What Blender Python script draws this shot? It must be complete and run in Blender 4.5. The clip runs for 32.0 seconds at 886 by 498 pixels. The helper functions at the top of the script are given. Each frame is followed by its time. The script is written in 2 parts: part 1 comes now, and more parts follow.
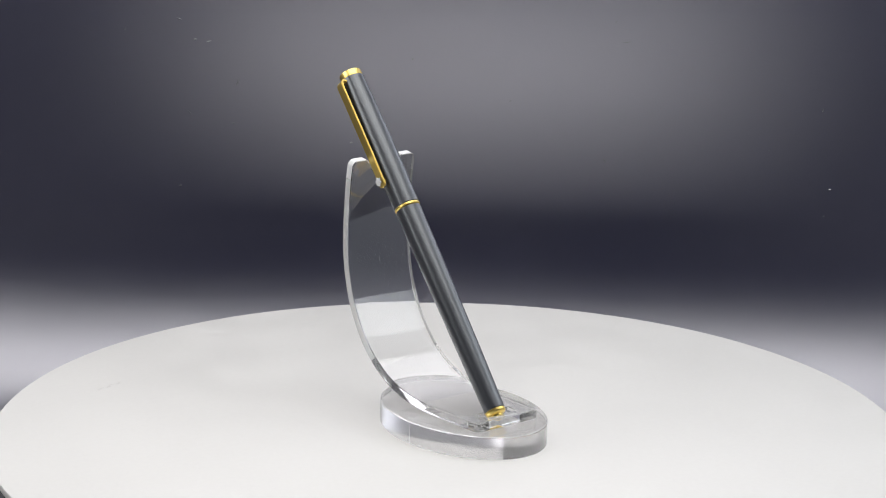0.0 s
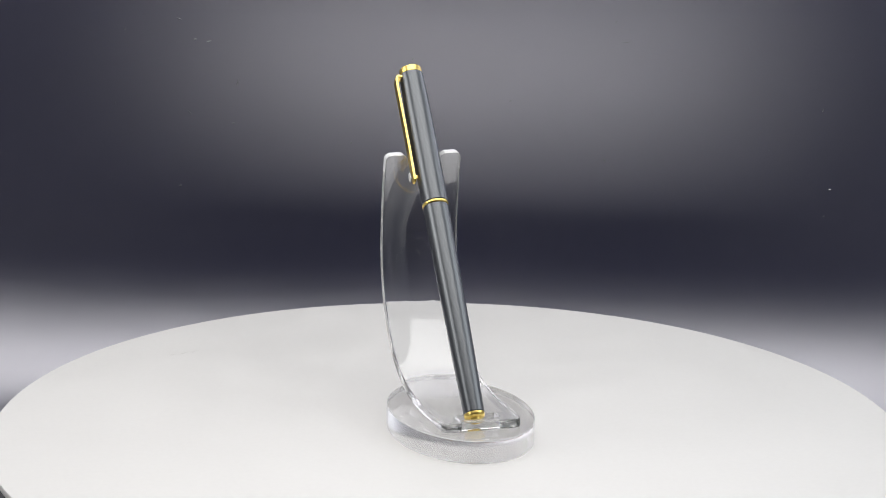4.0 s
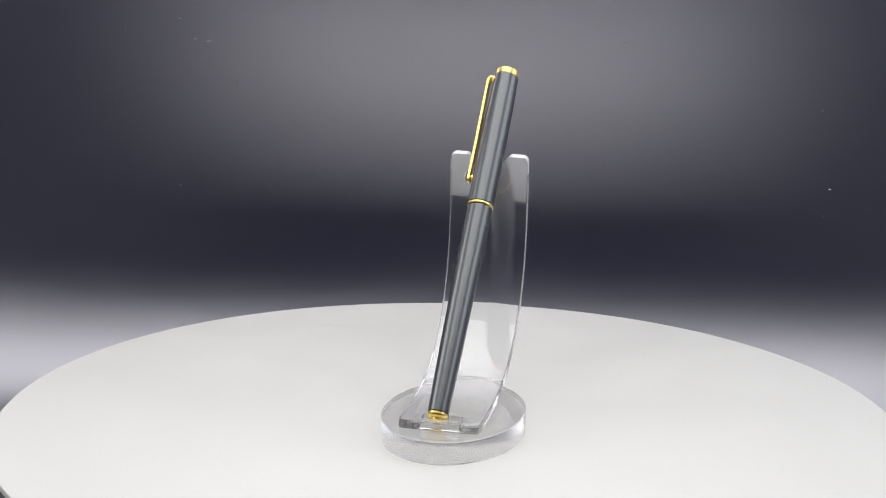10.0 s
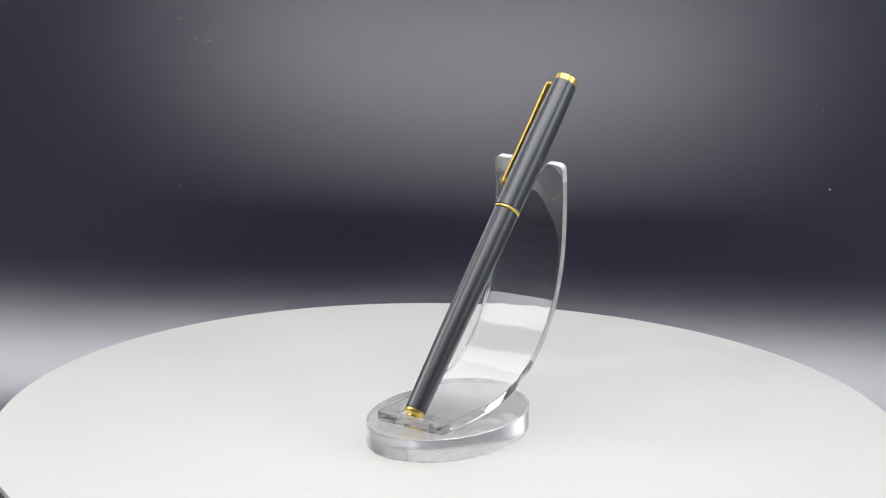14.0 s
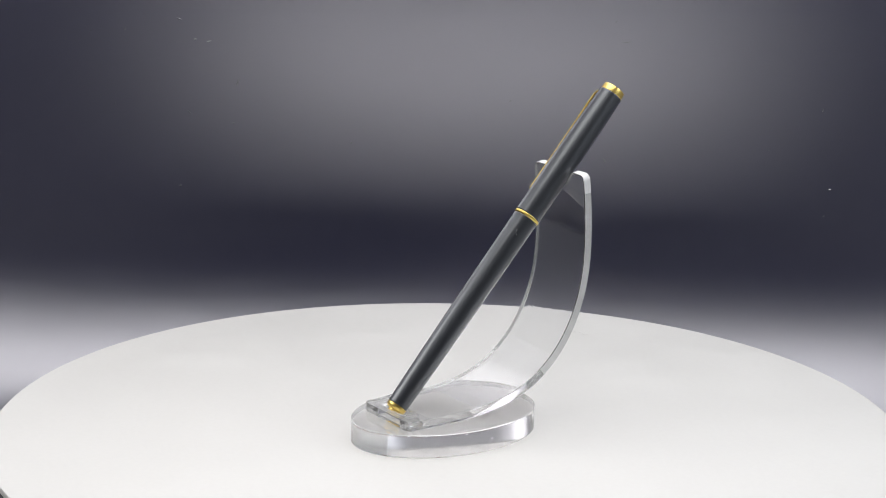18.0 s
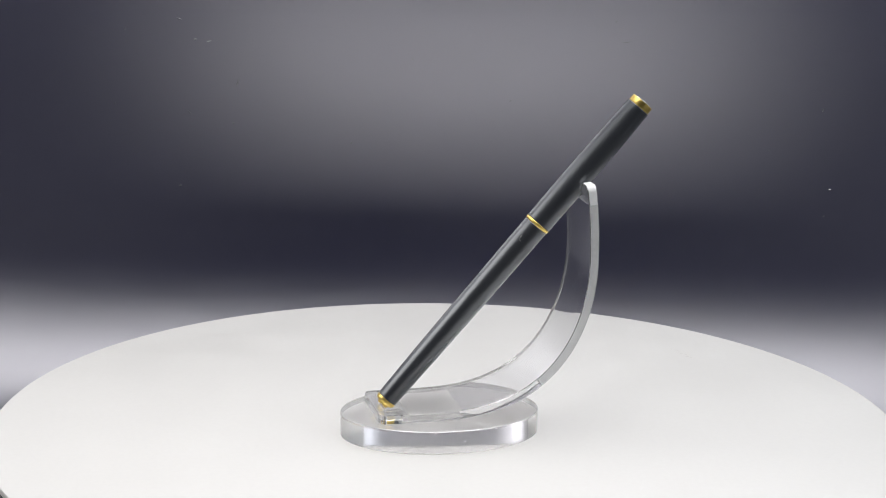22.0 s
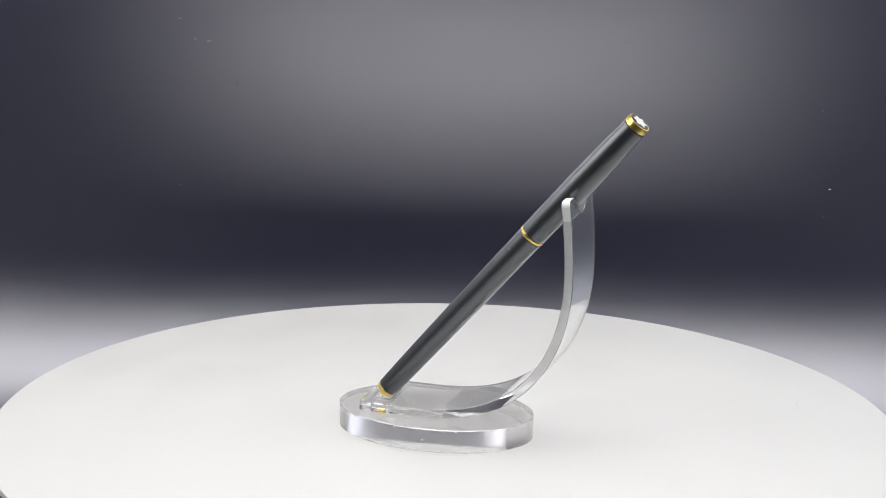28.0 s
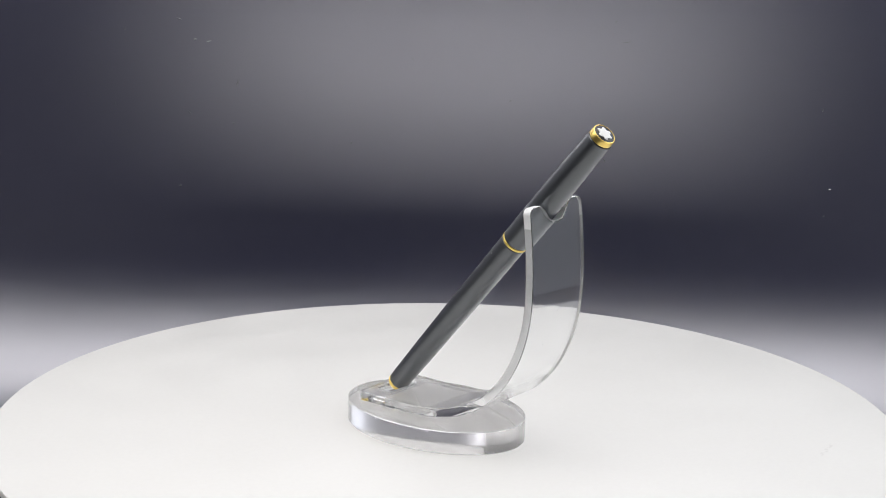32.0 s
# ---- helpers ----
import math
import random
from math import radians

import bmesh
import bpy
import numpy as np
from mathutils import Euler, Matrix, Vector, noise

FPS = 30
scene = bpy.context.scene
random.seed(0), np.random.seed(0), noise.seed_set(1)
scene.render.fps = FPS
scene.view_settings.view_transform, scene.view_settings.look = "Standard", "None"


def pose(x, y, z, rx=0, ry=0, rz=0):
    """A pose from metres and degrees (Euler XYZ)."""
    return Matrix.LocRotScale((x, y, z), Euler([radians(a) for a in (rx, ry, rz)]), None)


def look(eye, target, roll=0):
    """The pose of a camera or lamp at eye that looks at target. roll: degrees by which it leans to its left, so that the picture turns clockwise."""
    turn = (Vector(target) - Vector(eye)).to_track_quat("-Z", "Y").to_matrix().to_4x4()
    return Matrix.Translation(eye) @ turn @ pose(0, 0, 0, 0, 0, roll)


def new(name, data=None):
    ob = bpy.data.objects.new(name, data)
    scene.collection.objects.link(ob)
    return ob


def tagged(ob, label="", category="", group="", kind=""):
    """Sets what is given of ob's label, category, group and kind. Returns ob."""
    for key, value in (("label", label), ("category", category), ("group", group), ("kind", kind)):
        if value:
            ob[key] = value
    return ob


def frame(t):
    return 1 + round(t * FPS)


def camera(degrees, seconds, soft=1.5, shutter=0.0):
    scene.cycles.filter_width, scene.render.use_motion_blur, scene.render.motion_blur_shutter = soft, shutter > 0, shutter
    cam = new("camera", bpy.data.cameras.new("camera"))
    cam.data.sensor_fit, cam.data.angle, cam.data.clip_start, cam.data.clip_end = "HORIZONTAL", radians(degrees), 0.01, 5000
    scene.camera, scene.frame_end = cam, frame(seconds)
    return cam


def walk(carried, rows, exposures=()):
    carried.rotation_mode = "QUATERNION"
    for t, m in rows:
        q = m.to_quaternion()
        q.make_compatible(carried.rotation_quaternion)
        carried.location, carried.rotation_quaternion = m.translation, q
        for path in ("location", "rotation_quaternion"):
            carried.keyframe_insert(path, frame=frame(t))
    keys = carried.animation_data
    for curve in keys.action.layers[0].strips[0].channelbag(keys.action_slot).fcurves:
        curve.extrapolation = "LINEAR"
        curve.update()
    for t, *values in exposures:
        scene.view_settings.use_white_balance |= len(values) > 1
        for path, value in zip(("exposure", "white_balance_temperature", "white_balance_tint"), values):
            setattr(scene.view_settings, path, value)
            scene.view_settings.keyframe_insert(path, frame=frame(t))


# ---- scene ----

# A pen on a clear acrylic stand turns slowly on a white turntable before a glossy black sweep.
# The turntable's axis is the world's z axis; its top lies at z = 0.

# ---- camera ----
cam = camera(21.16, 32.0, soft=1.0)
EYE = Vector((0.0, -0.7502, 0.2580))
AIM = EYE + Vector((-0.00349, 0.96742, -0.25316))
VIEW = look(EYE, AIM, 1.169)
walk(cam, [(0, VIEW), (32, VIEW)], exposures=[(0, -0.11), (13, -0.10), (19, -0.04), (32, -0.02)])

# ---- light ----
world = bpy.data.worlds.new("room_light")
scene.world = world
world.use_nodes = True
world.node_tree.nodes["Background"].inputs[0].default_value = (0.75, 0.85, 1.0, 1)
world.node_tree.nodes["Background"].inputs[1].default_value = 0.14


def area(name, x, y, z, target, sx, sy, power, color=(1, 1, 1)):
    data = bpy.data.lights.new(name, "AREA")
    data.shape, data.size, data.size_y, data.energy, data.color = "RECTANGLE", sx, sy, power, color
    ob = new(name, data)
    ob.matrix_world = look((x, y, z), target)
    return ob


scene.cycles.caustics_refractive = scene.cycles.caustics_reflective = False
scene.cycles.max_bounces = 24
scene.cycles.transmission_bounces = 24
scene.cycles.glossy_bounces = 12
area("led_lamp", 0.0, -0.03, 0.62, (0.0, -0.0299, 0.0), 0.70, 0.66, 4.1, (1.0, 0.985, 0.97))
# unseen side fills, added to put highlights on the clip, pen and strip
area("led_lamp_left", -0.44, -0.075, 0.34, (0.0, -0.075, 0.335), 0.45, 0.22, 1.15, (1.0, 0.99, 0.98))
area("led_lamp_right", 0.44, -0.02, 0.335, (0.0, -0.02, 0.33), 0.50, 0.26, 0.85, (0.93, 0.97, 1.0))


# ---- materials ----
def material(name, color, rough=0.5, metal=0.0, spec=0.5, ior=1.5, transmission=0.0, grain=0.0, scale=400.0,
             stain=0.0, stain_scale=12.0, bump=0.0, stretch=(1, 1, 1), rough_var=0.0, coat=0.0, coat_ior=1.5, coat_rough=0.03, tint=(1, 1, 1)):
    m = bpy.data.materials.new(name)
    m.use_nodes = True
    nt = m.node_tree
    b = nt.nodes["Principled BSDF"]
    b.inputs["Base Color"].default_value = (*color, 1)
    b.inputs["Roughness"].default_value = rough
    b.inputs["Metallic"].default_value = metal
    b.inputs["Specular IOR Level"].default_value = spec
    b.inputs["IOR"].default_value = ior
    b.inputs["Specular Tint"].default_value = (*tint, 1)
    b.inputs["Transmission Weight"].default_value = transmission
    b.inputs["Coat Weight"].default_value = coat
    b.inputs["Coat IOR"].default_value = coat_ior
    b.inputs["Coat Roughness"].default_value = coat_rough
    co = nt.nodes.new("ShaderNodeTexCoord")
    mp = nt.nodes.new("ShaderNodeMapping")
    mp.inputs["Scale"].default_value = stretch
    nt.links.new(co.outputs["Object"], mp.inputs[0])

    def tex(sc, detail):
        n = nt.nodes.new("ShaderNodeTexNoise")
        n.inputs["Scale"].default_value, n.inputs["Detail"].default_value = sc, detail
        nt.links.new(mp.outputs[0], n.inputs["Vector"])
        return n

    if grain or stain:
        last = None
        for amount, sc, det in ((grain, scale, 3), (stain, stain_scale, 6)):
            if not amount:
                continue
            r = nt.nodes.new("ShaderNodeMapRange")
            r.inputs[1].default_value, r.inputs[2].default_value = 0.3, 0.7
            r.inputs[3].default_value, r.inputs[4].default_value = 1 - amount, 1 + amount
            nt.links.new(tex(sc, det).outputs[0], r.inputs[0])
            mx = nt.nodes.new("ShaderNodeMix")
            mx.data_type, mx.blend_type = "RGBA", "MULTIPLY"
            mx.inputs[0].default_value = 1
            if last is None:
                mx.inputs[6].default_value = (*color, 1)
            else:
                nt.links.new(last, mx.inputs[6])
            nt.links.new(r.outputs[0], mx.inputs[7])
            last = mx.outputs[2]
        nt.links.new(last, b.inputs["Base Color"])
    if rough_var:
        r = nt.nodes.new("ShaderNodeMapRange")
        r.inputs[1].default_value, r.inputs[2].default_value = 0.3, 0.7
        r.inputs[3].default_value, r.inputs[4].default_value = max(0, rough - rough_var), rough + rough_var
        nt.links.new(tex(stain_scale * 3, 5).outputs[0], r.inputs[0])
        nt.links.new(r.outputs[0], b.inputs["Roughness"])
    if bump:
        bp = nt.nodes.new("ShaderNodeBump")
        bp.inputs["Strength"].default_value, bp.inputs["Distance"].default_value = bump, 0.0002
        nt.links.new(tex(scale, 3).outputs[0], bp.inputs["Height"])
        nt.links.new(bp.outputs[0], b.inputs["Normal"])
    return m


def glossy_sheet(name, paint, shine, rough):
    """A dark film: a broad even gloss over a nearly black ground, with fine streaks along x."""
    m = bpy.data.materials.new(name)
    m.use_nodes = True
    nt = m.node_tree
    nt.nodes.remove(nt.nodes["Principled BSDF"])
    gloss, ground, both = nt.nodes.new("ShaderNodeBsdfAnisotropic"), nt.nodes.new("ShaderNodeBsdfDiffuse"), nt.nodes.new("ShaderNodeAddShader")
    gloss.distribution = "BECKMANN"
    gloss.inputs["Color"].default_value = (*shine, 1)
    gloss.inputs["Roughness"].default_value = rough
    gloss.inputs["Anisotropy"].default_value = 0.2
    along = nt.nodes.new("ShaderNodeCombineXYZ")
    along.inputs[0].default_value = 1.0
    nt.links.new(along.outputs[0], gloss.inputs["Tangent"])
    ground.inputs["Color"].default_value = (*paint, 1)
    co, mp, no, ra = (nt.nodes.new("ShaderNode" + k) for k in ("TexCoord", "Mapping", "TexNoise", "MapRange"))
    mp.inputs["Scale"].default_value = (0.008, 1, 1)
    no.inputs["Scale"].default_value, no.inputs["Detail"].default_value = 2200, 3
    ra.inputs[1].default_value, ra.inputs[2].default_value = 0.3, 0.7
    ra.inputs[3].default_value, ra.inputs[4].default_value = rough - 0.02, rough + 0.02
    nt.links.new(co.outputs["Object"], mp.inputs[0]), nt.links.new(mp.outputs[0], no.inputs["Vector"])
    nt.links.new(no.outputs[0], ra.inputs[0]), nt.links.new(ra.outputs[0], gloss.inputs["Roughness"])
    nt.links.new(gloss.outputs[0], both.inputs[0]), nt.links.new(ground.outputs[0], both.inputs[1])
    nt.links.new(both.outputs[0], nt.nodes["Material Output"].inputs["Surface"])
    return m


M_SHEET = glossy_sheet("black_gloss_sheet", (0.020, 0.021, 0.046), (0.745, 0.735, 0.785), 0.375)
M_MAT = material("black_matte_vinyl", (0.016, 0.016, 0.018), 0.6, grain=0.1, scale=300)
M_WHITE = material("white_satin_plastic", (0.81, 0.80, 0.785), 0.38, grain=0.008, scale=500, stain=0.012, stain_scale=18, rough_var=0.05)
M_ACRYL = material("clear_acrylic", (0.93, 0.925, 0.925), 0.0, ior=1.49, transmission=0.945)
M_SIDE = material("satin_acrylic_side", (0.93, 0.925, 0.925), 0.15, ior=1.49, transmission=0.93, grain=0.02, scale=700, rough_var=0.05)
M_STRIP = material("clear_glossy_acrylic", (0.98, 0.985, 0.99), 0.01, ior=1.49, transmission=0.99, coat=1.0, coat_ior=2.25, scale=260.0, stretch=(0.35, 1, 1), bump=0.10)


def coat_fade(m, z0, z1):
    """Adds gloss to the strip's top, full above z1, none below z0, boosting reflections."""
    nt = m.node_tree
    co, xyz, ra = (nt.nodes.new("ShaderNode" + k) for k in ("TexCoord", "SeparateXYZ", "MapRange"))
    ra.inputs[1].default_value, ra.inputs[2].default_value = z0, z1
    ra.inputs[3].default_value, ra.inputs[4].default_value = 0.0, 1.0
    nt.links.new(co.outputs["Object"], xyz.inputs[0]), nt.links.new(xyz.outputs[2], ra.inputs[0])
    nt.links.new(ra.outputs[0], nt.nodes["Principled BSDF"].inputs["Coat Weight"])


coat_fade(M_STRIP, 0.035, 0.065)
M_GLUE = bpy.data.materials.new("clear_glue")
M_GLUE.use_nodes = True
M_GLUE.node_tree.nodes.remove(M_GLUE.node_tree.nodes["Principled BSDF"])
M_GLUE.node_tree.links.new(M_GLUE.node_tree.nodes.new("ShaderNodeBsdfTransparent").outputs[0], M_GLUE.node_tree.nodes["Material Output"].inputs["Surface"])
M_EDGE = material("frosted_acrylic_edge", (0.95, 0.955, 0.96), 0.18, ior=1.49, transmission=0.45, grain=0.05, scale=900)
M_HORN = material("white_frosted_acrylic", (0.93, 0.93, 0.94), 0.45, ior=1.49, transmission=0.1, grain=0.04, scale=900)
M_BLACK = material("black_matte_lacquer", (0.023, 0.025, 0.031), 0.34, spec=0.5, ior=1.85, coat=1.0, coat_ior=1.55, coat_rough=0.27, tint=(0.86, 0.93, 1.0), grain=0.1, scale=3000, bump=0.03)
M_GOLD = material("polished_gold_plate", (1.0, 0.74, 0.22), 0.30, metal=1.0, grain=0.03, scale=900)
M_INLAY = material("white_inlay", (0.85, 0.85, 0.84), 0.3)
M_DARK = material("black_inlay", (0.01, 0.01, 0.01), 0.25)
M_MARK = material("grey_engraving", (0.16, 0.16, 0.17), 0.5)
M_SCRATCH = material("pale_scratch", (0.62, 0.62, 0.63), 0.6)
M_LINT = material("pale_lint", (0.52, 0.53, 0.55), 0.8)
M_DUST = material("white_dust", (0.85, 0.86, 0.88), 0.9)
M_CHIP = material("brown_dirt", (0.21, 0.155, 0.13), 0.8, grain=0.3, scale=3000)
M_SMEAR = material("grey_smear", (0.765, 0.755, 0.74), 0.45)
M_FABRIC = material("white_fabric", (0.75, 0.75, 0.75), 0.9, grain=0.05, scale=800)
M_FABRIC_DARK = material("dark_fabric", (0.05, 0.05, 0.055), 0.9, grain=0.1, scale=800)
M_FABRIC_GREY = material("grey_fabric", (0.26, 0.26, 0.27), 0.9, grain=0.1, scale=800)
M_FABRIC_COOL = material("pale_cool_fabric", (0.48, 0.51, 0.55), 0.9, grain=0.05, scale=800)
M_HOUSING = material("black_plastic", (0.02, 0.02, 0.022), 0.5, grain=0.1)
M_TABLE = material("dark_laminate", (0.06, 0.06, 0.065), 0.5, grain=0.05, scale=60)


# ---- mesh helpers ----
def finish(bm, name, mat, sharp=35):
    bmesh.ops.recalc_face_normals(bm, faces=bm.faces)
    for f in bm.faces:
        f.smooth = True
    for e in bm.edges:
        if len(e.link_faces) == 2 and e.calc_face_angle(0) > radians(sharp):
            e.smooth = False
    me = bpy.data.meshes.new(name)
    bm.to_mesh(me)
    bm.free()
    me.materials.append(mat)
    return me


def part(name, bm, mat, parent=None, label="", m=None, sharp=35):
    ob = new(name, finish(bm, name, mat, sharp))
    if parent:
        ob.parent = parent
    if m is not None:
        ob.matrix_basis = m
    if label:
        ob["label"] = label
    return ob


def lathe(profile, n=96):
    """A turned body round z from (radius, z) pairs, closed where the radius is 0."""
    bm = bmesh.new()
    rings = []
    for r, z in profile:
        if r <= 0:
            rings.append([bm.verts.new((0, 0, z))])
        else:
            rings.append([bm.verts.new((r * math.cos(2 * math.pi * i / n), r * math.sin(2 * math.pi * i / n), z)) for i in range(n)])
    for a, b in zip(rings, rings[1:]):
        for i in range(n):
            j = (i + 1) % n
            if len(a) == 1 and len(b) == 1:
                continue
            if len(a) == 1:
                bm.faces.new((a[0], b[i], b[j]))
            elif len(b) == 1:
                bm.faces.new((a[i], a[j], b[0]))
            else:
                bm.faces.new((a[i], a[j], b[j], b[i]))
    return bm


def prism(points, z0, z1, bevel=0.0, segments=2):
    """An upright solid on a closed outline of (x, y)."""
    bm = bmesh.new()
    f = bm.faces.new([bm.verts.new((x, y, z0)) for x, y in points])
    top = bmesh.ops.extrude_face_region(bm, geom=[f])["geom"]
    bmesh.ops.translate(bm, vec=(0, 0, z1 - z0), verts=[v for v in top if isinstance(v, bmesh.types.BMVert)])
    bmesh.ops.recalc_face_normals(bm, faces=bm.faces)
    if bevel:
        edges = [e for e in bm.edges if abs(e.verts[0].co.z - e.verts[1].co.z) < 1e-7]
        bmesh.ops.bevel(bm, geom=edges, offset=bevel, segments=segments, affect="EDGES", profile=0.5)
    return bm


def box(x0, x1, y0, y1, z0, z1, bevel=0.0):
    bm = prism([(x0, y0), (x1, y0), (x1, y1), (x0, y1)], z0, z1)
    if bevel:
        bmesh.ops.bevel(bm, geom=bm.edges[:], offset=bevel, segments=2, affect="EDGES", profile=0.5)
    return bm


# ---- the setting ----
WALL_Y, FLOOR_Z = 0.294, -0.080
SAG = 28.8


def sheet_y(x, z):
    """The upright part of the black sheet: hollow from top to bottom, bowed and twisted a little across."""
    u, low = min(max(z, 0.05), 0.15) - 0.05, min(0.0, z - 0.05)
    y = WALL_Y - 0.0196 * x - 0.141 * x * x + (0.0349 * x - 0.0173) * u + 0.2595 * u * u
    return y + (0.0346 + 0.0349 * x) * max(0.0, z - 0.15) + (0.0349 * x - 0.0173) * low - 0.8 * low * low


def sheet_column(x):
    """(y, z) down the sheet at x: upright, then sagging forwards, then hanging behind the table's edge."""
    out = [(sheet_y(x, z), z) for z in (0.70, 0.45, 0.25, 0.16, 0.14, 0.12, 0.11, 0.10, 0.09, 0.08, 0.07, 0.06, 0.05, 0.04, 0.03, 0.02)]
    lean = math.degrees(math.atan(0.0349 * x + 0.0307))
    y, z, step = out[-1][0], 0.02, 0.001
    z0, zp, z1 = -0.003 + 0.013 * x, -0.072, -0.122
    while z > z1 + 1e-9:
        z -= step
        if z > z0:
            tilt = lean
        elif z > zp:
            u = (z0 - z) / (z0 - zp)
            tilt = lean + (SAG - lean) * (0.35 * (1 - (1 - u) ** 1.7) * min(1, 3 * u) + 0.65 * u * u * (3 - 2 * u))
        else:
            u = (z - z1) / (zp - z1)
            tilt = SAG * u * u * (3 - 2 * u)
        y -= math.tan(radians(tilt)) * step
        out.append((y, z))
    return out + [(y, -0.139)]


def backdrop():
    """A glossy black sheet behind the turntable, and a black mat under it."""
    bm = bmesh.new()
    grid = []
    for k in range(45):
        x = -0.44 + 0.02 * k
        grid.append([(bm.verts.new((x, y, z)), bm.verts.new((x, y + 0.0012, z))) for y, z in sheet_column(x)])
    n = len(grid[0])
    for a, b in zip(grid, grid[1:]):
        for i in range(n - 1):
            for s in (0, 1):
                bm.faces.new((a[i][s], b[i][s], b[i + 1][s], a[i + 1][s]))
        for i in (0, n - 1):
            bm.faces.new((a[i][0], b[i][0], b[i][1], a[i][1]))
    for g in (grid[0], grid[-1]):
        for i in range(n - 1):
            bm.faces.new((g[i][0], g[i + 1][0], g[i + 1][1], g[i][1]))
    tagged(part("backdrop", bm, M_SHEET), "glossy black plastic sheet hanging upright behind the turntable", "backdrop", kind="structure")
    # mat added in black to keep the sheet's reflections dark round the platter
    ob = part("floor_mat", prism([(-0.44, -0.40), (0.44, -0.40), (0.44, 0.20), (-0.44, 0.20)], FLOOR_Z - 0.002, FLOOR_Z, 0.0003, 1), M_MAT)
    tagged(ob, "black plastic mat under the turntable", "mat", kind="structure")


def tent():
    """Unseen booth assumed round the lamps: fabric sides and top, toned to shape reflections."""
    for name, bm, mat in (("wall_left", box(-0.462, -0.45, -0.058, 0.36, -0.138, 0.70), M_FABRIC_GREY),
                          ("wall_left_front", box(-0.462, -0.45, -1.0, -0.06, -0.138, 0.70), M_FABRIC_DARK),
                          ("wall_right_front", box(0.45, 0.462, -1.0, -0.452, -0.138, 0.70), M_FABRIC_DARK),
                          ("wall_right", box(0.45, 0.462, -0.45, 0.36, -0.138, 0.70), M_FABRIC_COOL),
                          ("wall_back", box(-0.462, 0.462, 0.362, 0.374, -0.138, 0.70), M_FABRIC_DARK),
                          ("wall_front", box(-0.462, 0.462, -1.014, -1.002, -0.138, 0.70), M_FABRIC_DARK),
                          ("ceiling", box(-0.462, 0.462, -1.014, 0.374, 0.702, 0.714), M_FABRIC)):
        tagged(part(name, bm, mat), "unseen plain fabric panel of the assumed booth, toned to shape reflections", "wall", kind="structure")
    # table top added dark so that the sheet mirrors little in front
    tagged(part("table", box(-0.448, 0.448, -0.998, 0.20, -0.12, FLOOR_Z - 0.0025), M_TABLE), "plain dark table top in the booth", "table", kind="structure")
    tagged(part("floor", box(-0.50, 0.50, -1.05, 0.41, -0.16, -0.14), M_HOUSING), "dark board under the booth", "floor", kind="structure")


def lint():
    """Specks and short fibres of dust that cling to the sheet; (x, z, length in mm, turn)."""
    bits = [(-0.162, 0.082, 1.0, 20), (-0.147, 0.083, 1.0, 70), (-0.123, 0.088, 2.6, -20), (-0.116, 0.079, 1.2, 10), (-0.110, 0.078, 2.2, 15),
            (-0.176, 0.049, 0.9, 45), (-0.152, 0.049, 0.9, 80), (-0.119, 0.046, 2.2, -30), (-0.097, 0.060, 4.0, 75), (-0.099, 0.041, 1.0, 0),
            (-0.046, 0.033, 1.2, 20), (-0.123, 0.012, 1.4, 5), (-0.019, 0.072, 0.9, 30), (0.071, 0.091, 1.0, 50), (0.076, 0.082, 4.5, 3),
            (0.025, 0.054, 1.0, 40), (0.164, 0.054, 1.4, 80), (0.141, 0.035, 0.8, 0), (0.169, 0.018, 1.2, 10), (0.167, 0.006, 0.9, 60),
            (0.068, 0.028, 1.8, -60)]
    bm = bmesh.new()
    for x, z, size, turn in bits:
        n, half = 6, 0.00024 if size < 1.5 else 0.00018
        a, bend = radians(turn), random.uniform(-0.5, 0.5)
        row = []
        for k in range(n + 1):
            u = (k / n - 0.5) * size * 0.001
            v = bend * (u * u) / (size * 0.001) * 2
            px, pz = u * math.cos(a) - v * math.sin(a), u * math.sin(a) + v * math.cos(a)
            w = half * (1 - abs(k / n - 0.5))
            y = sheet_y(x + px, z + pz)
            row.append((bm.verts.new((x + px - w * math.sin(a), y - 0.0001, z + pz + w * math.cos(a))),
                        bm.verts.new((x + px + w * math.sin(a), y - 0.0001, z + pz - w * math.cos(a))),
                        bm.verts.new((x + px, y - 0.0004, z + pz))))
        for p, q in zip(row, row[1:]):
            bm.faces.new((p[0], q[0], q[2], p[2])), bm.faces.new((p[2], q[2], q[1], p[1]))
    tagged(part("lint", bm, M_LINT), "pale specks of lint clinging to the black sheet", "lint", kind="stuff")


lint()
backdrop()
tent()


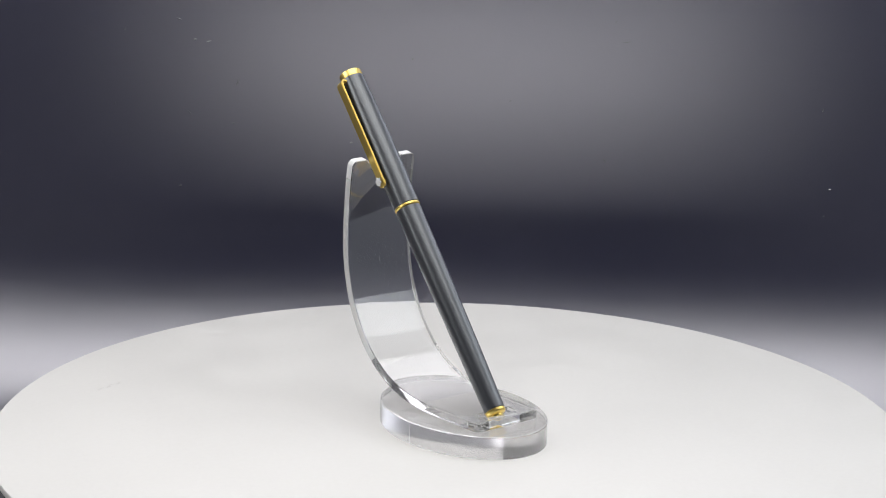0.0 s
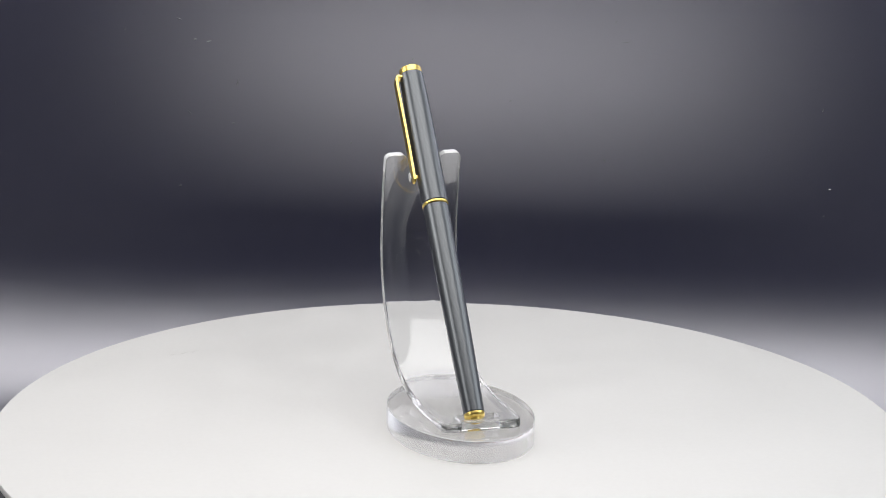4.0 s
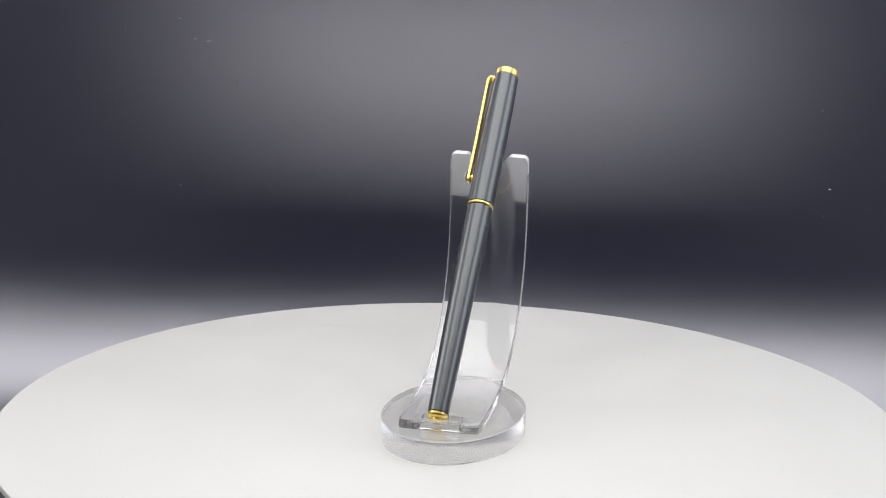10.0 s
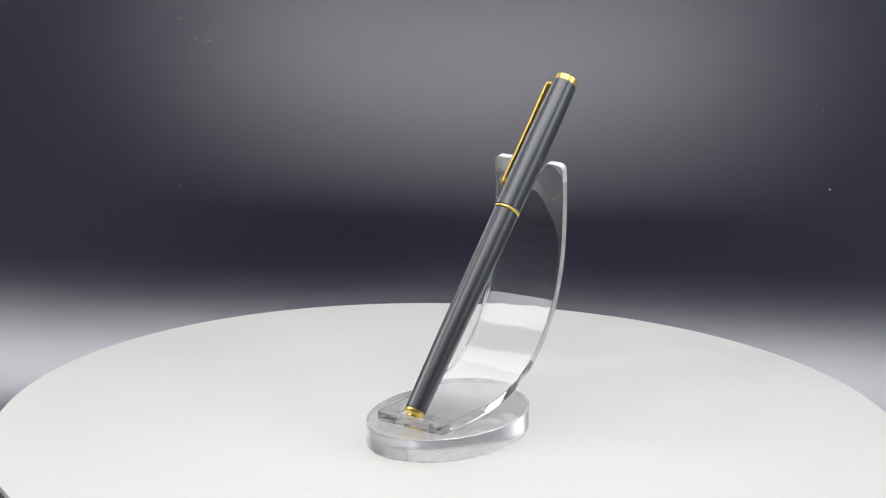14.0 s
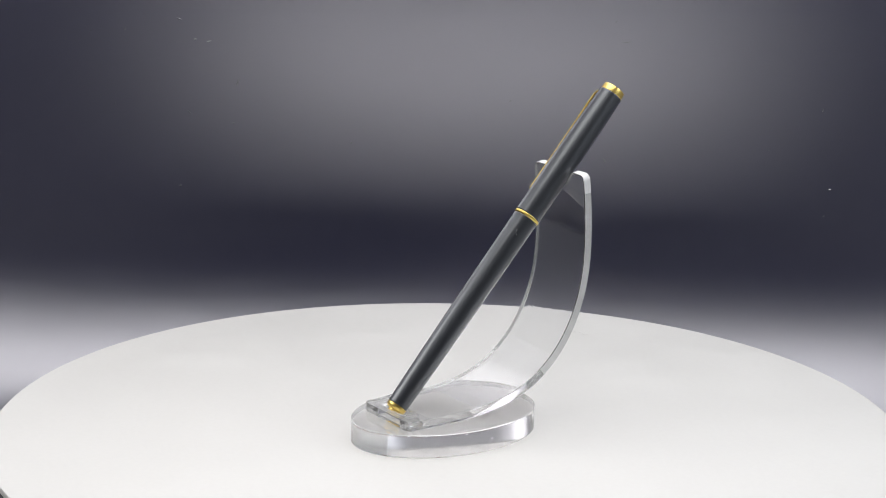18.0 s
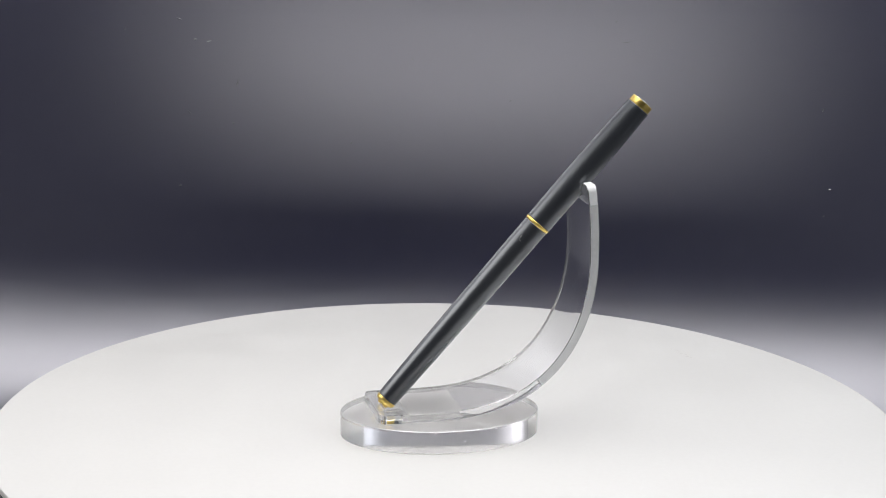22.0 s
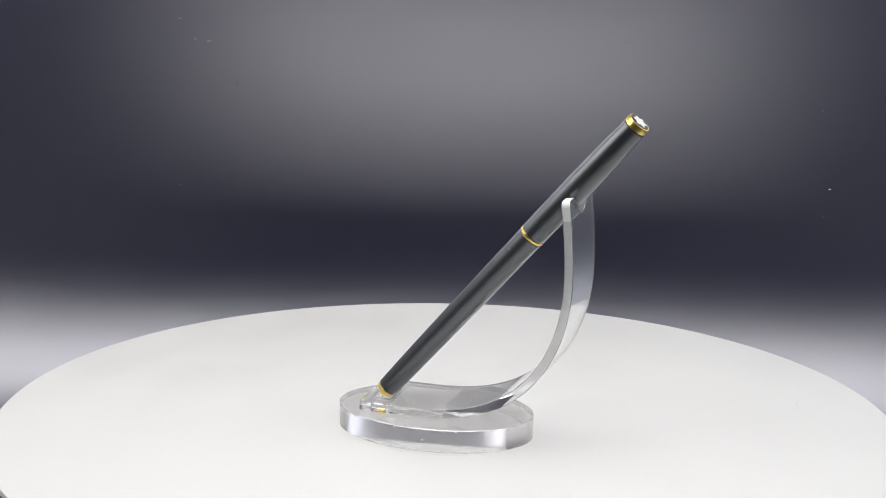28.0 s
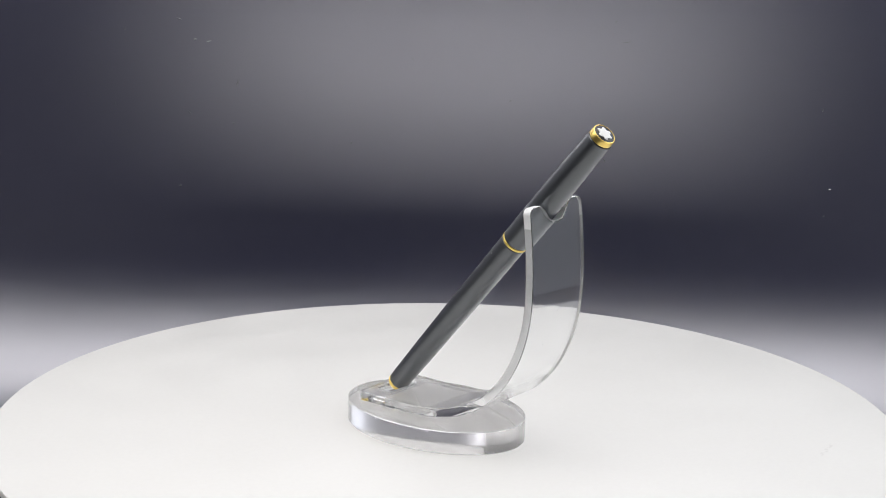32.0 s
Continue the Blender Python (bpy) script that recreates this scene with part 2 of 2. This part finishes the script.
# ---- the turntable ----
def turntable():
    top = tagged(new("turntable"), "white round turntable with a smooth satin platter", "turntable")
    top.location = (0, 0, FLOOR_Z)
    h = -FLOOR_Z
    part("base", lathe([(0, 0.0), (0.118, 0.0), (0.12, 0.002), (0.12, h - 0.009), (0.116, h - 0.0065), (0, h - 0.0065)], 128), M_HOUSING, top, "black plastic drive housing")
    r = 0.1523
    platter = part("platter", lathe([(0, h - 0.006), (r - 0.008, h - 0.006), (r - 0.0012, h - 0.0035), (r, h - 0.002), (r, h - 0.0008), (r - 0.0003, h - 0.0002), (r - 0.0008, h), (0, h)], 256), M_WHITE, top, "smooth white satin disc")
    # a faint grey smear on the disc
    bm = bmesh.new()
    for k in range(9):
        a, w = -0.006 + 0.0015 * k, 0.0004 + 0.0003 * math.sin(k * 2.1)
        c = Vector((0.0768 + a * 0.9, -0.0986 + a * 0.35 + 0.0006 * math.sin(k * 1.7), h + 0.00006))
        bm.faces.new([bm.verts.new((c.x + dx * 0.0007, c.y + dy * w, c.z)) for dx, dy in ((-1, -1), (1, -0.6), (1, 1), (-1, 0.6))])
    part("smear", bm, M_SMEAR, platter, "faint grey smear")
    return platter


PLATTER = turntable()

# ---- the stand ----
# stand space: x across the strip, y along it (towards the pen's foot), z up; origin under the oval foot
STAND = Matrix.Translation((0.0011, 0.00055, 0.0)) @ Matrix.Rotation(radians(4.5), 4, "Z") @ Matrix.Translation((-0.0029, 0.0035, 0.0))
YC = 0.0035
BASE_H, STRIP_T, HALF = 0.0078, 0.0030, 0.01345
NOTCH_Z, TOP_Z = 0.0793, 0.0853


def strip_path():
    """(y, z) of the strip's lower and outer face from the foot end upwards."""
    a, y0, z0, zb = 0.0556, 0.0101, 0.0596, BASE_H + 0.00015
    out = [(y, zb) for y in (0.0265, 0.0260, 0.0255, 0.0250, 0.0245, 0.0232, 0.0180, 0.0165, 0.0140, 0.0118)]
    for i in range(73):
        t = math.pi / 2 * i / 72
        out.append((y0 - a * math.sin(t) ** (2 / 2.637), z0 - (z0 - zb) * max(math.cos(t), 1e-9) ** (2 / 2.076)))
    for i in range(1, 15):
        z = z0 + (NOTCH_Z - 0.0004 - z0) * i / 14
        out.append((y0 - a + 0.0011 * ((z - z0) / 0.0195) ** 2, z))
    for k in range(41):
        z = NOTCH_Z + (TOP_Z - NOTCH_Z) * (1 - math.cos(math.pi * k / 40)) / 2
        out.append((y0 - a + 0.0011 * ((z - z0) / 0.0195) ** 2, z))
    return [(y - YC, z) for y, z in out]


def strip():
    """The bent strip: a slot in its flat foot for the pen's end, a round notch between two horns at its top."""
    path = strip_path()
    r, rc = 0.0052, 0.0022
    bm = bmesh.new()
    rows = []
    for i, (y, z) in enumerate(path):
        a, b = Vector(path[max(i - 1, 0)]), Vector(path[min(i + 1, len(path) - 1)])
        t = (b - a).normalized()
        n = Vector((t.y, -t.x)) * STRIP_T
        inner = 0.0066
        if z >= NOTCH_Z - 1e-9 and y < 0:
            d = z - NOTCH_Z
            inner = max(math.sqrt(max(0, r * r - (r - d) ** 2)) if d < r else r, 0.0012)
            if d > 0.0026:
                inner += 0.0024 * ((d - 0.0026) / (TOP_Z - NOTCH_Z - 0.0026)) ** 2
        edge = HALF
        left = TOP_Z - z if y < 0 else path[0][0] - y
        if (y < 0 and z > NOTCH_Z or y > 0.01) and left < rc:
            edge = HALF - rc + math.sqrt(max(0, rc * rc - (rc - left) ** 2))
        row = []
        rim = min(0.0105, edge - 0.0006)
        for x in (-edge, -rim, -inner, inner, rim, edge):
            pair = []
            for off in (Vector((0, 0)), n):
                zz = z + off.y
                yy = y + off.x
                lean = 0.0005 * (0.085 - zz) / 0.04 * min(1, max(0, (0.015 - yy) / 0.03))
                twist = 0.0001 * x / HALF * (1 + (zz - 0.045) / 0.04)
                pair.append(bm.verts.new((x + lean, yy + twist, zz)))
            row.append(pair)
        rows.append((row, y, z))
    cells = []
    for (ra, ya, za), (rb, yb, zb) in zip(rows, rows[1:]):
        for c in range(5):
            hole = c == 2 and ((za >= NOTCH_Z - 1e-9 and ya < 0) or (0.0179 - YC < (ya + yb) / 2 < 0.0233 - YC))
            if not hole:
                cells.append((ra[c], ra[c + 1], rb[c + 1], rb[c], c in (1, 2, 3)))
    count = {}
    for *q, bonded in cells:
        for s in (0, 1):
            f = bm.faces.new([v[s] for v in q])
            if s == 0 and max(v[0].co.z for v in q) < BASE_H + 0.0035 and min(v[0].co.y for v in q) > -0.006 and bonded and max(v[0].co.y for v in q) < path[0][0] - 0.0095:
                f.material_index = 3  # glued to the foot but for its rim
        for k in range(4):
            key = frozenset((q[k][0], q[(k + 1) % 4][0]))
            count.setdefault(key, []).append((q[k], q[(k + 1) % 4]))
    for pairs in count.values():
        if len(pairs) == 1:
            a, b = pairs[0]
            f = bm.faces.new((a[0], b[0], b[1], a[1]))
            # cut edges are frosted but for the foot's, most of all at the horns
            low = min(a[0].co.z, b[0].co.z)
            f.material_index = 2 if low > NOTCH_Z - 0.001 else 1 if low > 0.018 else 0
    bmesh.ops.recalc_face_normals(bm, faces=bm.faces)
    bmesh.ops.bevel(bm, geom=[e for e in bm.edges if len(e.link_faces) == 2 and e.calc_face_angle(0) > radians(50)], offset=0.00018, segments=1, affect="EDGES")
    return bm


def pen_stand():
    ob = tagged(new("pen_stand"), "clear acrylic pen stand with an oval foot and a curved strip", "pen stand")
    a, b = 0.0331, 0.0233
    part("oval_foot", prism([(b * math.cos(2 * math.pi * i / 128), a * math.sin(2 * math.pi * i / 128)) for i in range(128)], 0.00008, BASE_H, 0.0002, 1), M_ACRYL, ob, "thick clear oval acrylic plate", sharp=12)
    plate = ob.children[0]
    foot = plate.data
    # a moulding line down the plate's side, and dirt and chips along its rims
    bm = bmesh.new()
    p = radians(1.6)
    for dz0, dz1 in ((0.0004, 0.0040), (0.0041, BASE_H - 0.0003)):
        bm.faces.new([bm.verts.new(((b + 0.00005) * math.cos(p + q), (a + 0.00005) * math.sin(p + q), z)) for q, z in ((-0.003, dz0), (0.003, dz0), (0.003, dz1), (-0.003, dz1))])
    part("moulding_line", bm, M_EDGE, plate, "thin vertical moulding line")
    rng = random.Random(11)
    for name, mat, n, lo, hi in (("dirt", M_CHIP, 120, 70, 160), ("chips", M_DUST, 60, 0, 360)):
        bm = bmesh.new()
        for k in range(n):
            p = radians(rng.gauss((lo + hi) / 2, 30) if mat == M_CHIP else rng.uniform(lo, hi))
            z = BASE_H - rng.uniform(0.0002, 0.0006) if k % (12 if mat == M_CHIP else 4) else rng.uniform(0.0003, 0.0007)
            if k % 15 == 7:
                z = rng.uniform(0.002, 0.006)
            w, h = rng.uniform(0.004, 0.016) * (0.6 if k % 3 else 1), rng.uniform(0.00008, 0.0002)
            bm.faces.new([bm.verts.new(((b + 0.00006) * math.cos(p + q * w), (a + 0.00006) * math.sin(p + q * w), z + dz * h)) for q, dz in ((-1, -0.6), (0.8, -1), (1, 0.7), (-0.7, 1))])
        tagged(part(name, bm, mat, plate, "specks of brown dirt" if mat == M_CHIP else "tiny white chips"), kind="stuff")
    foot.materials.append(M_EDGE)
    foot.materials.append(M_SIDE)
    for f in foot.polygons:
        f.material_index = 1 if 0.3 < abs(f.normal.z) < 0.95 else 2 if abs(f.normal.z) < 0.3 else 0
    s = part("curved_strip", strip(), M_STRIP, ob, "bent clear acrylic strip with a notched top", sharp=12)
    s.data.materials.append(M_EDGE)
    s.data.materials.append(M_HORN)
    s.data.materials.append(M_GLUE)
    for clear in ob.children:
        clear.visible_shadow = False  # shadows switched off so lamp light reaches the platter under the clear acrylic
    path = strip_path()
    # a hair caught on the strip's edge
    y = min(path, key=lambda q: abs(q[1] - 0.0712) + (9 if q[0] > 0 else 0))[0]
    line = [(-HALF + 0.0001, 0.0716), (-HALF - 0.0004, 0.0718), (-HALF - 0.0008, 0.0714), (-HALF - 0.0010, 0.0707), (-HALF - 0.0009, 0.0702)]
    bm = bmesh.new()
    rows = [[bm.verts.new((x + dx, y + dy, z + dz)) for dx, dy, dz in ((-0.00004, 0, -0.00005), (0.00005, 0, 0.00004), (0, 0.00008, 0))] for x, z in line]
    for p, q in zip(rows, rows[1:]):
        for k in range(3):
            bm.faces.new((p[k], p[(k + 1) % 3], q[(k + 1) % 3], q[k]))
    part("hair", bm, M_DUST, s, "short pale hair caught on the edge")
    bm = bmesh.new()
    rng = random.Random(7)
    for k in range(120):
        i = rng.randrange(30, len(path) - 46)
        (y, z), (y2, z2) = path[i], path[i + 1]
        t = Vector((y2 - y, z2 - z)).normalized()
        n = Vector((t.y, -t.x))
        off = -0.00004 if k % 2 else STRIP_T + 0.00004
        c = Vector((rng.uniform(-0.9, 0.9) * HALF + 0.0003, y + n.x * off, z + n.y * off))
        a = rng.uniform(0, math.pi)
        long, w = (rng.uniform(0.0005, 0.0011), 0.00007) if k % 6 == 0 else (rng.uniform(0.00013, 0.00028), rng.uniform(0.0001, 0.00022))
        ux, ut = math.cos(a), math.sin(a)
        quad = []
        for p, q in ((-1, -1), (1, -0.5), (0.9, 1), (-1, 0.6)):
            dx, dt = p * long * ux - q * w * ut, p * long * ut + q * w * ux
            quad.append(bm.verts.new((c.x + dx, c.y + dt * t.x, c.z + dt * t.y)))
        bm.faces.new(quad)
    tagged(part("dust", bm, M_DUST, s, "pale dust specks and fibres"), kind="stuff")
    return ob


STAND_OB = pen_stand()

# ---- the pen ----
# pen space: z along the pen from the foot of the black barrel, x towards the clip
FOOT = Vector((-0.00218, 0.02143, 0.01194))
AXIS = Vector((0.03120, -0.64660, 0.76220)).normalized()


def pen_pose(clip_turn):
    side = Vector((1, 0, 0))
    x = (side - AXIS * side.dot(AXIS)).normalized()
    y = AXIS.cross(x)
    m = Matrix((x, y, AXIS)).transposed().to_4x4()
    return Matrix.Translation(FOOT) @ m @ Matrix.Rotation(radians(clip_turn), 4, "Z")


PEN = pen_pose(2)


def pen():
    ob = tagged(new("pen"), "slim matte black pen with gold trim leaning in the clear stand", "pen")
    part("barrel", lathe([(0, 0.0), (0.00335, 0.0), (0.00348, 0.0003), (0.00385, 0.02), (0.00414, 0.045), (0.00429, 0.064), (0.00432, 0.0751), (0.0042, 0.0753), (0, 0.0753)]), M_BLACK, ob, "matte black tapered barrel", sharp=10)
    part("end_cap", lathe([(0, -0.0026), (0.0016, -0.0026), (0.0019, -0.0025), (0.0020, -0.0018), (0.0029, -0.0016), (0.0032, -0.0013), (0.0034, -0.0008), (0.00343, -0.0001), (0.0033, 0.0), (0, 0.0)]), M_GOLD, ob, "stepped gold end", sharp=15)
    part("cap", lathe([(0, 0.0765), (0.0043, 0.0765), (0.00446, 0.0767), (0.00455, 0.088), (0.00456, 0.102), (0.00444, 0.114), (0.00412, 0.1261), (0.00404, 0.12635), (0, 0.12635)]), M_BLACK, ob, "matte black cap", sharp=10)
    part("cap_band", lathe([(0, 0.0754), (0.0043, 0.0754), (0.00440, 0.07555), (0.00449, 0.0757), (0.00449, 0.0762), (0.00442, 0.07635), (0.0043, 0.0764), (0, 0.0764)]), M_GOLD, ob, "thin gold ring", sharp=20)
    top = part("cap_top", lathe([(0, 0.1264), (0.0038, 0.1264), (0.00394, 0.1266), (0.00388, 0.1282), (0.00378, 0.12865), (0.00352, 0.1287), (0.00345, 0.1284), (0, 0.1284)]), M_GOLD, ob, "polished gold crown ring", sharp=15)
    part("inlay", lathe([(0, 0.12845), (0.00343, 0.12845), (0.00343, 0.1286), (0.0031, 0.12875), (0, 0.1288)], 48), M_DARK, top, "black disc")
    star = [((0.00228 + 0.00040 * math.cos(6 * a)) * math.cos(a), (0.00228 + 0.00040 * math.cos(6 * a)) * math.sin(a)) for a in (2 * math.pi * i / 72 for i in range(72))]
    part("white_inlay", prism(star, 0.12865, 0.12895, 0.0001, 1), M_INLAY, top, "white six-lobed inlay")
    # the clip: a flat gold bar, bent down to the cap at its top
    bm = bmesh.new()
    w0, w1, t = 0.0018, 0.0016, 0.0008
    prof = [(0.0032, 0.1256), (0.0052, 0.1259), (0.0056, 0.1256), (0.0061, 0.1249), (0.0063, 0.1238), (0.0063, 0.1220), (0.0062, 0.110), (0.0061, 0.097), (0.0062, 0.0872), (0.0062, 0.0855), (0.0062, 0.0847)]
    rows = []
    for i, (x, z) in enumerate(prof):
        a, b = Vector(prof[max(i - 1, 0)]), Vector(prof[min(i + 1, len(prof) - 1)])
        d = (b - a).normalized()
        n = Vector((-d.y, d.x)) * -t
        w = w0 + (w1 - w0) * i / (len(prof) - 1)
        if i == len(prof) - 1:
            w *= 0.6
        rows.append([bm.verts.new(q) for q in ((x, -w, z), (x, w, z), (x + n.x, w, z + n.y), (x + n.x, -w, z + n.y))])
    for a, b in zip(rows, rows[1:]):
        for k in range(4):
            bm.faces.new((a[k], a[(k + 1) % 4], b[(k + 1) % 4], b[k]))
    bm.faces.new(rows[0]), bm.faces.new(rows[-1])
    bmesh.ops.recalc_face_normals(bm, faces=bm.faces)
    bmesh.ops.bevel(bm, geom=[e for e in bm.edges if e.calc_face_angle(0) > radians(50)], offset=0.00015, segments=2, affect="EDGES")
    clip = part("clip", bm, M_GOLD, ob, "flat gold pocket clip")
    part("clip_pad", box(0.0043, 0.0054, -0.0006, 0.0006, 0.0862, 0.0875, 0.0002), M_GOLD, clip, "small rounded gold pad")
    part("clip_star", prism([(x * 0.62, y * 0.62) for x, y in star], 0, 0.0003, 0.00008, 1), M_INLAY, clip, "white six-lobed inlay", Matrix.Translation((0.0069, 0, 0.0868)) @ Matrix.Rotation(radians(90), 4, "Y"))
    # a light scratch on the barrel, and worn engraving on the cap beside the clip
    def on_skin(r, z, a):
        return Vector((r * math.cos(a), r * math.sin(a), z))
    bm = bmesh.new()
    line = [(0.0699, 0.0), (0.0690, 0.03), (0.0684, 0.10), (0.0683, 0.22)]
    rows = [(bm.verts.new(on_skin(0.00434, z + 0.00008, SCRATCH + a - 0.012)), bm.verts.new(on_skin(0.00434, z - 0.00008, SCRATCH + a + 0.012))) for z, a in line]
    for p, q in zip(rows, rows[1:]):
        bm.faces.new((p[0], q[0], q[1], p[1]))
    part("scratch", bm, M_SCRATCH, ob, "light hooked scratch")
    for k in range(3):
        bm = bmesh.new()
        for a0, z0, a1, z1 in ((0.0, 0.0, 0.07, 0.0007), (0.14, 0.0, 0.21, 0.0007), (0.05, 0.0004, 0.16, 0.0007)):
            z = 0.0788 + 0.0018 * k
            bm.faces.new([bm.verts.new(on_skin(0.00449 + 0.00001 * k, z + zz, ENGRAVED + aa)) for aa, zz in ((a0, z0), (a1, z0), (a1, z1), (a0, z1))])
        part("engraving", bm, M_MARK, ob, "worn grey engraved mark")
    return ob


SCRATCH, ENGRAVED = radians(141), radians(-19)
PEN_OB = pen()


# ---- the turning ----
def motions():
    axle = Matrix.Translation((0.00062, 0.0, 0.0))

    def turned(t):
        return axle @ Matrix.Rotation(radians(215.219 - 5.28602 * t), 4, "Z") @ axle.inverted()
    times = [k * 1.0 for k in range(33)]
    walk(PLATTER, [(t, turned(t)) for t in times])
    walk(STAND_OB, [(t, turned(t) @ STAND) for t in times])
    walk(PEN_OB, [(t, turned(t) @ PEN) for t in times])


motions()
